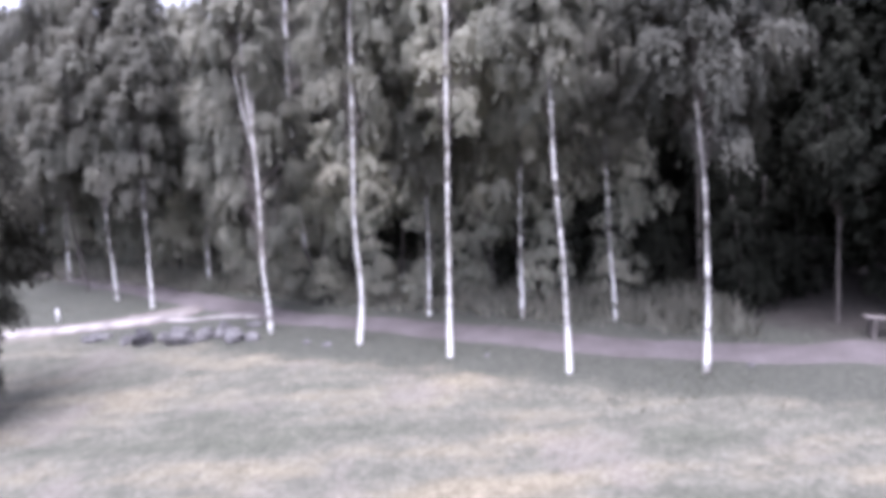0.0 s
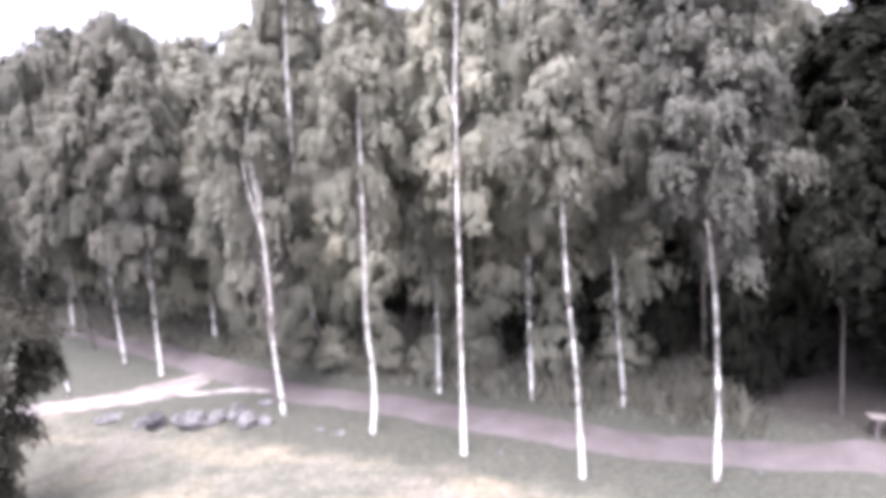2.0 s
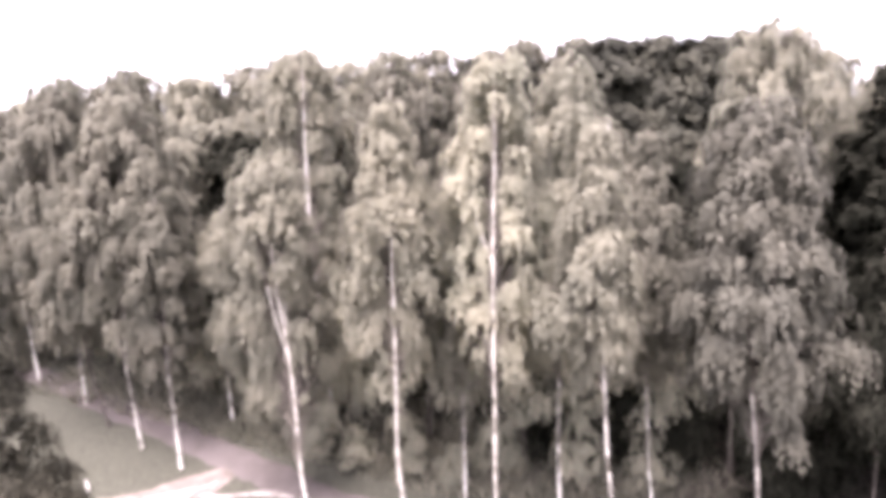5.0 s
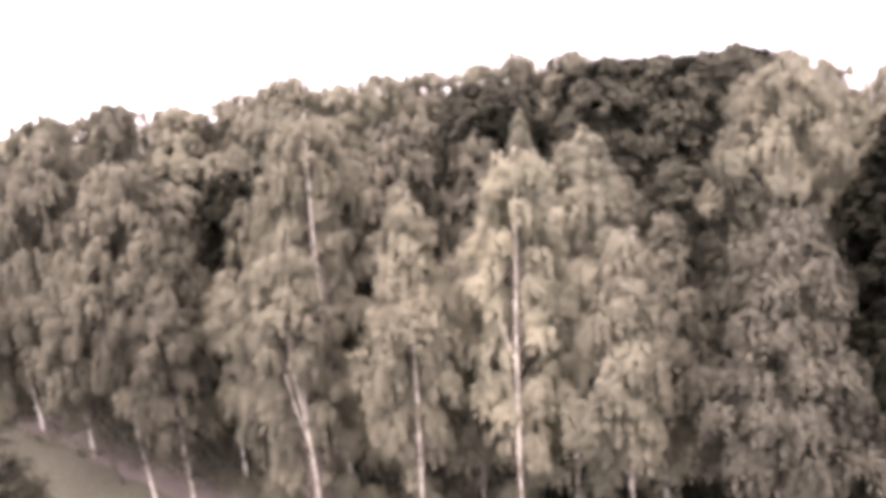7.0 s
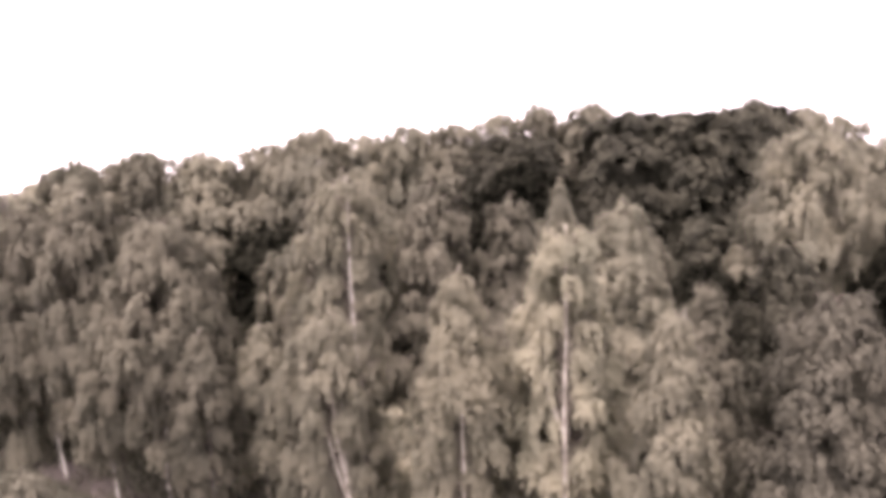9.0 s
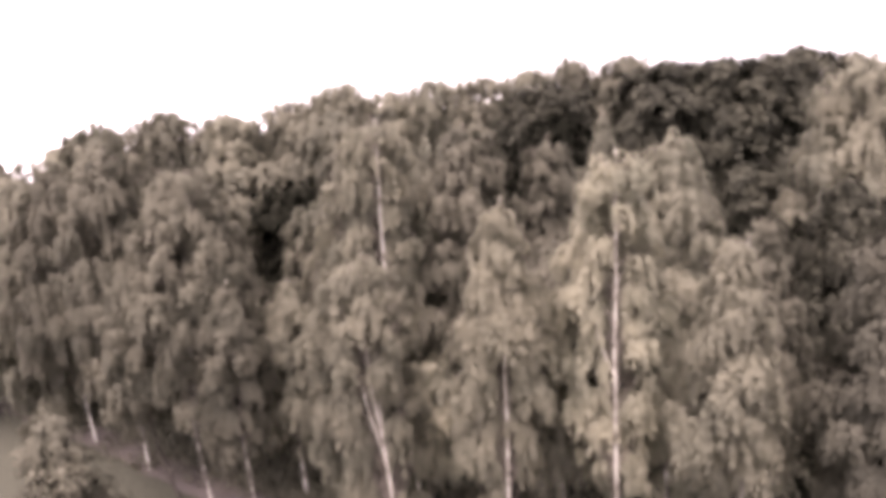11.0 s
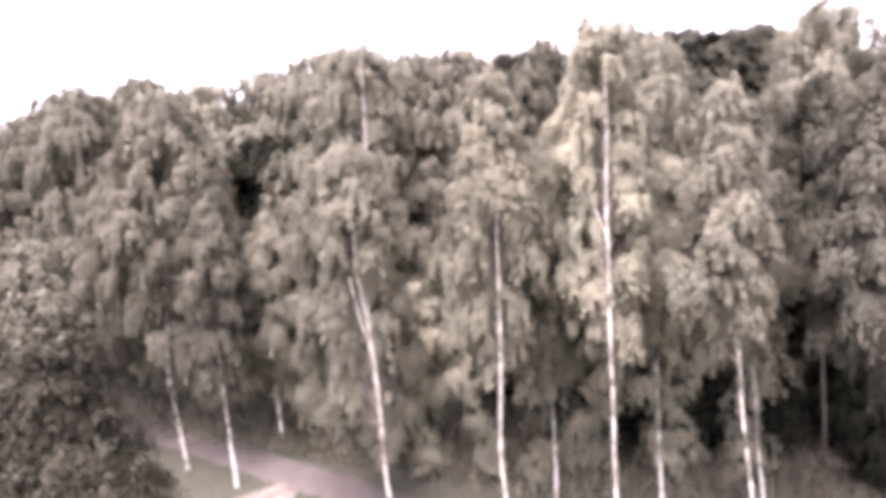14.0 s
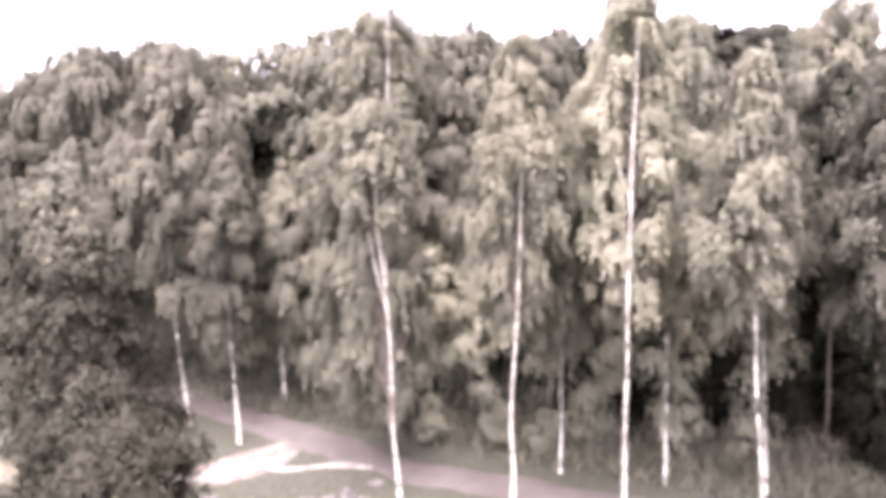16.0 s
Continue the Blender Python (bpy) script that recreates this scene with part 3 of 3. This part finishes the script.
def broadleaf(height, girth, crown_from, spread, clumps, count, leaf, seed, leaves, label, category="tree", group="trees of the wood", bark=None, shape=0.5, puff=1.0, inner=0.5, droop=0.7, young=None):
    """A wood's tree: a tapered trunk, limbs to each spray and a billowing crown. Stands at the origin until it is placed."""
    rng = np.random.default_rng(seed)
    tree = tagged(new("broadleaf_tree"), label, category, group)
    line = spline([(0, 0, -0.5), (rng.uniform(-0.2, 0.2), rng.uniform(-0.2, 0.2), height * 0.4), (rng.uniform(-0.3, 0.3), rng.uniform(-0.3, 0.3), height * 0.97)], 0.7)
    verts, faces, tops, outs, radius = [], [], [], [], []
    tube(verts, faces, line, [max(girth * max(1 - max(q.z, 0) / height, 0.0) + 0.3 * girth * math.exp(-max(q.z, 0) * 2), 0.02) for q in line], 9)
    for i in range(clumps):
        h = (i + rng.uniform(0, 1)) / clumps
        z = crown_from + (height - crown_from) * h * 0.98
        turn = i * 2.39996 + rng.uniform(-0.4, 0.4)
        lobe = noise.noise((1.1 * math.cos(turn) + 7.3 * seed, 1.1 * math.sin(turn), 0.6 * z))
        wide = spread * shape_of(h, shape) * (1 + 0.45 * lobe)
        out = wide * (rng.uniform(inner, 1.0) if i % 4 else rng.uniform(0.1, inner))
        way = Vector((math.cos(turn), math.sin(turn), 0))
        start = along(line, max(z - out * 0.8, crown_from * 0.6))
        tip = along(line, z) + way * out + Vector((0, 0, rng.uniform(-0.3, 0.1)))
        size = puff * (0.28 + 0.15 * wide) * rng.uniform(0.6, 1.5)
        bend = start.lerp(tip, 0.5) + Vector((0, 0, 0.12 * out))
        tube(verts, faces, [start, bend, tip - Vector((0, 0, 0.6 * size))], [girth * 0.26 * (1 - 0.7 * h), girth * 0.14 * (1 - 0.7 * h), 0.01], 4)
        tops.append(tip)
        outs.append((way.x, way.y))
        radius.append(size)
    mesh_object("trunk", verts, faces, bark or BARK_DARK, tree)
    for k in range(7):
        way = Vector((math.cos(k * 2.4), math.sin(k * 2.4), 0))
        tops.append(Vector((line[-1].x, line[-1].y, height - 0.18 - 0.05 * k - 0.12 * (k % 2))) + way * (0.2 if shape < 1 else 0.07) * k * spread / 2)
        outs.append((way.x, way.y))
        radius.append(puff * (0.36 if shape < 1 else 0.24) * rng.uniform(0.8, 1.3) * spread / 2)
    c, nrm, s = frond_leaves(rng, np.array([tuple(q) for q in tops]), np.array(outs), np.array(radius), count, leaf, droop, height)
    # Leaves at the very top can take a paler colour, imitating light on them.
    body = c[:, 2] < (0.86 + rng.uniform(-0.05, 0.05, len(c))) * height if young else np.full(len(c), True)
    leaf_mesh("crown", c[body], nrm[body], s[body], rng, leaves, tree, long=1.2 + 0.9 * droop, hang=droop)
    if young:
        leaf_mesh("leader", c[~body], nrm[~body], s[~body], rng, young, tree, "paler leaves at the crown's top, standing in for light", long=1.2 + 0.9 * droop, hang=droop)
    return tree


# the leafy tree on the lawn
lawn_tree = broadleaf(10.9, 0.16, 1.4, 1.8, 180, 330, 0.075, 41, LEAF_BUSH, "conical leafy tree with dense dark foliage on the lawn", group="trees on the lawn", shape=1.35, puff=0.72, inner=0.75, droop=0.35, young=LEAF_WOOD)
lawn_tree.location = (-11.8, 15.8, land(-11.8, 15.8))

# the wood on the slope behind: a few kinds, each set out many times
WOOD = "tall broadleaf tree with a billowing crown in the wood"
HEIGHTS = (13.0, 12.0, 11.0, 13.0, 4.2, 4.2, 13.0, 6.4)
kinds = [
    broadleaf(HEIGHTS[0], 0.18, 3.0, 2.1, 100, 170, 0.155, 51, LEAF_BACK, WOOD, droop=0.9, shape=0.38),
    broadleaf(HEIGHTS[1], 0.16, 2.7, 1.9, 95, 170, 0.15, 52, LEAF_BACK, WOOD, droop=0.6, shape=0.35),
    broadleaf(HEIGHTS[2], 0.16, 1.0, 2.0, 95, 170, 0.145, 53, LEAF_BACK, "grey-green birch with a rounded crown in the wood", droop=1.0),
    broadleaf(HEIGHTS[3], 0.22, 1.5, 2.6, 100, 240, 0.2, 54, LEAF_DEEP_SHADE, "broad-crowned tree deep in the wood, its shade put into the leaves", shape=0.45, droop=0.25),
    broadleaf(HEIGHTS[4], 0.05, 1.0, 1.25, 34, 150, 0.07, 55, LEAF_LIT, "young leafy birch at the edge of the wood", group="young trees at the edge of the wood", puff=0.8),
    broadleaf(HEIGHTS[5], 0.05, 0.4, 1.1, 30, 140, 0.08, 56, LEAF_DEEP_SHADE, "young tree within the wood, its shade put into the leaves", group="young trees at the edge of the wood", puff=0.8),
    broadleaf(HEIGHTS[6], 0.24, 1.5, 2.5, 110, 280, 0.2, 57, LEAF_OAK, "dark green oak with a heavy lumpy crown in the wood", shape=0.4, droop=0.25),
    broadleaf(HEIGHTS[7], 0.05, 2.7, 1.45, 80, 72, 0.075, 58, LEAF_LIT, "slender young birch with an airy crown behind the path", group="young trees at the edge of the wood", puff=0.62, inner=0.3, droop=0.4),
]
# the heights to which the far trees reach, from one end of the skyline to the other
SKYLINE = ((-40, 13.0), (-24.2, 14.3), (-20.6, 15.3), (-16.8, 15.6), (-12.5, 15.4), (-8.3, 16.4), (-3.5, 16.3), (1.0, 16.8), (5.6, 17.3), (11.0, 16.3), (15.8, 17.0), (21.2, 15.6), (40, 14.5))


def skyline(x):
    return float(np.interp(x, *zip(*SKYLINE)))


# x, y, kind, height of the tip: the trees whose tips make the skyline
spots = [(x, y, kind, skyline(x) + 0.5 - lower) for x, y, kind, lower in (
    (-30, 40, 1, 0), (-26, 38, 0, 0.1), (-23, 38.5, 1, 0.5), (-20.2, 38, 2, 0), (-16.4, 37.5, 0, 0), (-13.5, 38.5, 1, 0.3), (-11.0, 38.5, 1, 0.1), (-8.5, 38, 0, 0), (-6.0, 39, 1, 0.4),
    (-3.5, 38, 0, 0), (-1.0, 38.5, 1, 0.3), (1.4, 36.5, 6, 1.3), (3.9, 41, 2, 0), (6.2, 40.5, 0, 0.1), (7.4, 36.5, 6, 0.7), (9.6, 36, 6, 0.3), (12.0, 37, 6, 0.1), (14.2, 38, 6, 0.1), (1.2, 42, 1, 0.1), (9.0, 41, 6, 0.2), (6.6, 43.5, 6, 0.9), (-4.4, 43, 1, 0.9), (-3.0, 41, 2, 0.6), (-15.5, 44.5, 0, 0.6), (12.6, 41.5, 6, 0.3), (-18.4, 40, 2, 0.1), (-22, 41, 0, 0.1), (-14.9, 41.5, 2, 0.0), (-9.8, 41.5, 1, 0.1),
    (16.6, 38, 0, 0.4), (19.2, 38.5, 1, 0.3), (22.2, 38, 2, 0.1), (25.4, 38.5, 0, 0.2))]
# within the wood
spots += [(-10.0, 33.5, 3, 12.4), (-8.3, 31.6, 2, 12.0), (-12.9, 32.4, 1, 12.4), (1.1, 33, 3, 14.6), (8.4, 31, 6, 12.2), (5.4, 34.5, 6, 13.6), (-7.2, 30, 1, 11.4), (-5.0, 32.5, 2, 13.4), (-14.8, 33.5, 2, 12.4), (-18.4, 35, 1, 14.2), (-22.5, 34.5, 2, 13.4),
          (4.0, 27.5, 1, 12.6), (1.6, 29, 0, 12.8), (13.2, 30.5, 2, 15.0), (16.4, 28.0, 1, 14.2), (12.4, 22.4, 3, 11.8), (15.2, 20.6, 3, 11.4), (14.4, 25.0, 3, 14.2), (18.5, 23.5, 3, 13.5), (6.6, 26.0, 3, 11.0), (9.0, 24.4, 3, 10.0), (5.2, 22.9, 5, 5.6),
          (20.5, 31.0, 0, 14.6), (-27.0, 35.5, 0, 13.2), (11.8, 19.6, 3, 9.6), (13.0, 17.4, 3, 12.4), (8.6, 20.8, 5, 4.6), (7.6, 19.9, 5, 4.0), (-24.6, 36.2, 1, 13.4), (-12.2, 41.0, 0, 15.0), (-7.2, 41.2, 1, 15.9), (-28.4, 38.0, 0, 13.2)]
spots += [(-30 + 9.5 * i + 1.7 * math.sin(i * 5.1), 46 + 1.6 * math.sin(i * 2.3), (0, 1, 3)[i % 3], skyline(-30 + 9.5 * i) - 0.7) for i in range(7)]
# the young growth at the wood's edge: height of the tip over its own foot
young = [(-5.0, 27.6, 2.6), (4.2, 24.0, 2.8), (-8.6, 29.0, 3.0), (-7.4, 27.6, 3.6), (-6.2, 28.4, 4.4), (0.4, 25.6, 4.4), (3.2, 24.4, 3.0), (5.4, 23.6, 4.6), (6.4, 22.8, 3.4),
         (8.2, 22.4, 3.6), (9.0, 21.9, 4.4), (-15.5, 33.2, 3.6), (-18.2, 34.2, 4.2), (-21.0, 36.0, 4.4), (-24.0, 37.6, 4.8), (-13.2, 34.6, 3.8), (-26.5, 36.5, 4.4), (-1.8, 30.6, 4.2), (-2.6, 28.4, 3.2), (-1.2, 28.6, 3.4), (1.9, 28.2, 4.2), (6.0, 28.0, 3.4), (-3.8, 29.0, 3.6), (-11.6, 29.8, 3.8), (-9.0, 30.4, 4.6), (-13.0, 31.6, 4.2),
         (-6.4, 26.2, 4.2), (-4.6, 26.6, 5.0), (0.2, 24.3, 4.6), (1.5, 24.4, 5.0), (3.0, 23.4, 4.4), (4.6, 22.6, 4.8), (-8.2, 28.0, 4.6), (9.8, 20.6, 3.6),
         (-4.4, 23.9, 1.6), (-2.6, 23.4, 2.2), (0.3, 22.6, 2.4), (-1.1, 22.6, 1.6), (2.6, 22.0, 2.6), (4.6, 21.2, 2.2), (-5.6, 25.0, 2.4), (-7.0, 25.9, 2.2)]
# pale leaves at the edge in place of light, near-black ones within in place of shade
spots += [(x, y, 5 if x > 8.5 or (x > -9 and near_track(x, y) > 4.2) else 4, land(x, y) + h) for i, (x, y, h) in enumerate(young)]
airy = [(-4.6, 25.4, 6.2), (-3.0, 24.6, 5.6), (-2.0, 25.2, 6.6), (-0.9, 23.9, 5.8), (0.5, 24.4, 6.4), (2.0, 23.6, 6.0), (3.0, 22.4, 5.6), (4.0, 23.4, 6.6), (5.0, 21.7, 5.8), (-6.6, 26.6, 5.6), (1.2, 22.7, 5.0)]
spots += [(x, y, 7, land(x, y) + h) for x, y, h in airy]
used = set()
for i, (x, y, kind, tip) in enumerate(spots):
    z = land(x, y)
    size = (tip - z) / HEIGHTS[kind]
    wide = (0.5 + 0.5 * size) * (1.2 if y > 36 else 1.0) if kind in (0, 1, 2, 3, 6) else 0.15 + 0.85 * size
    m = pose(x, y, z, 0, 0, i * 67.0) @ Matrix.Diagonal((wide, wide, size, 1))
    if kind in used:
        copy_thing(kinds[kind], m @ Matrix.Diagonal((*(1 / s for s in kinds[kind].scale), 1)))
    else:
        used.add(kind)
        kinds[kind].matrix_basis = m


# ---- boulders, post, bench ----
def boulder(x, y, size, seed, mat, label):
    bm = bmesh.new()
    bmesh.ops.create_icosphere(bm, subdivisions=3, radius=0.5)
    for v in bm.verts:
        d = v.co.normalized()
        k = 1 + 0.45 * noise.noise(d * 1.3 + Vector((seed, 0, 0))) + 0.14 * noise.noise(d * 4 + Vector((0, seed, 0)))
        v.co = Vector((d.x * size[0], d.y * size[1], d.z * size[2])) * 0.5 * k
        v.co.z = max(v.co.z, -0.3 * size[2])
    me = bpy.data.meshes.new("boulder")
    bm.to_mesh(me)
    bm.free()
    me.materials.append(mat)
    ob = tagged(new("boulder", me), label, "boulder", "boulders along the edge of the lawn")
    ob.matrix_basis = pose(x, y, land(x, y) + 0.12 * size[2], 0, 0, seed * 37)
    return ob


GREY = "grey granite boulder lying in the grass"
for i, (x, y, s, mat, label) in enumerate([
        (-11.1, 21.8, (0.9, 0.5, 0.3), STONE, "low flat granite boulder half sunk in grass"),
        (-9.9, 21.3, (0.45, 0.4, 0.45), STONE, GREY), (-9.35, 21.15, (0.75, 0.6, 0.7), STONE_DARK, "dark angular granite boulder in the grass"),
        (-8.7, 21.2, (0.5, 0.45, 0.4), STONE, GREY), (-8.05, 20.8, (0.85, 0.65, 0.75), STONE, "large pale granite boulder in the grass"),
        (-7.45, 21.1, (0.6, 0.5, 0.5), STONE, GREY), (-6.95, 21.25, (0.6, 0.5, 0.65), STONE, GREY), (-6.5, 20.8, (0.8, 0.55, 0.5), STONE, GREY),
        (-5.95, 20.7, (0.5, 0.4, 0.35), STONE, GREY), (-6.2, 21.9, (0.5, 0.35, 0.2), STONE, "low flat granite boulder half sunk in grass"),
        (-3.6, 19.6, (0.3, 0.25, 0.16), STONE, "small pale stone in the grass"), (0.72, 17.85, (0.17, 0.14, 0.1), STONE, "small pale stone in the grass"),
        (6.5, 16.1, (0.17, 0.15, 0.1), STONE, "small pale stone in the grass"), (-4.2, 19.9, (0.26, 0.22, 0.15), STONE, "small pale stone in the grass")]):
    boulder(x, y, s, i + 1, mat, label)


def box(bm, size, at, turn=0.0, bevel=0.012):
    """A bevelled box in a bmesh."""
    made = bmesh.ops.create_cube(bm, size=1.0, matrix=pose(*at, 0, 0, turn) @ Matrix.Diagonal((*size, 1)))
    edges = {e for v in made["verts"] for e in v.link_edges}
    bmesh.ops.bevel(bm, geom=list(edges), offset=bevel, segments=1, affect="EDGES")


def build_bench(x, y, turn):
    bench = tagged(new("bench"), "low weathered wooden bench without a back beside the path", "bench")
    bench.matrix_basis = pose(x, y, land(x, y), 0, 4, turn)
    for k in range(3):
        bm = bmesh.new()
        box(bm, (1.7, 0.13, 0.045), (0, (k - 1) * 0.145, 0.41))
        part("slat", bm, BENCH_WOOD, bench, smooth=False)
    for s in (-0.66, 0.66):
        bm = bmesh.new()
        box(bm, (0.12, 0.40, 0.56), (s, 0, 0.108), bevel=0.02)
        part("leg", bm, BARK_DARK, bench, smooth=False)


build_bench(10.38, 16.98, -12)


def build_post(x, y):
    post = tagged(new("marker_post"), "short white-painted marker post leaning in the grass", "post")
    post.matrix_basis = pose(x, y, land(x, y), 0, -5, 20)
    bm = bmesh.new()
    bmesh.ops.create_cone(bm, cap_ends=True, segments=12, radius1=0.036, radius2=0.032, depth=0.56, matrix=pose(0, 0, 0.17))
    part("shaft", bm, WHITE_PAINT, post)
    bm = bmesh.new()
    bmesh.ops.create_cone(bm, cap_ends=True, segments=12, radius1=0.042, radius2=0.012, depth=0.05, matrix=pose(0, 0, 0.472))
    part("cap", bm, STONE, post, "grey pointed cap")


build_post(-13.45, 23.9)


# ---- grass ----
def grass(name, count, area, keep, size, mat, label, seed):
    rng = np.random.default_rng(seed)
    x, y = rng.uniform(area[0], area[1], count), rng.uniform(area[2], area[3], count)
    patch = np.array([noise.noise((a * 0.5, b * 0.5, 11.0 + seed)) for a, b in zip(x, y)])
    ok = keep(x, y) & (patch + rng.uniform(-0.35, 0.35, count) > -0.12)
    x, y, patch = x[ok], y[ok], patch[ok]
    z = np.array([land(a, b) for a, b in zip(x, y)])
    n = len(x)
    tall = size * rng.uniform(0.5, 1.3, n) * (1 + 0.6 * patch)
    a = rng.uniform(0, 2 * math.pi, n)
    lean = rng.normal(0, 0.42, (n, 2)) * tall[:, None]
    wide = 0.022 * size / 0.3 + 0.008
    foot = np.stack([x, y, z - 0.02], 1)
    side = np.stack([np.cos(a) * wide, np.sin(a) * wide, 0 * a], 1)
    mid = foot + np.stack([lean[:, 0] * 0.35, lean[:, 1] * 0.35, tall * 0.6], 1)
    tip = foot + np.stack([lean[:, 0], lean[:, 1], tall], 1)
    v = np.stack([foot - side * 0.5, foot + side * 0.5, mid + side * 0.4, tip, mid - side * 0.4], 1)
    me = bpy.data.meshes.new(name)
    me.vertices.add(5 * n)
    me.vertices.foreach_set("co", v.astype(np.float32).ravel())
    me.loops.add(5 * n)
    me.loops.foreach_set("vertex_index", np.arange(5 * n, dtype=np.int32))
    me.polygons.add(n)
    me.polygons.foreach_set("loop_start", np.arange(0, 5 * n, 5, dtype=np.int32))
    me.update(calc_edges=True)
    me.materials.append(mat)
    tagged(new(name, me), label, "grass", kind="stuff")


grass("rough_grass", 78000, (-24, 16, 13, 40), lambda x, y: (near_track(x, y) > 1.1) & (near_track(x, y) < 9) & (x < 7.2), 0.4, GRASS_TALL, "rough tufted grass behind the gravel path", 3)
grass("verge_grass", 40000, (-20, 14, 10, 34), lambda x, y: (near_track(x, y) < -0.75) & (near_track(x, y) > -3.4) & ~((x < -6) & (abs(y - 23.4) < 0.8)), 0.10, GRASS_VERGE, "greener unmown grass on the verge under the birches", 4)
grass("tall_weeds", 42000, (-14, 8, 14, 34), lambda x, y: (near_track(x, y) > 1.6) & (near_track(x, y) < 6.0) & (x < 7.4), 0.5, GRASS_TALL, "thin tall weeds standing in the rough grass", 5)
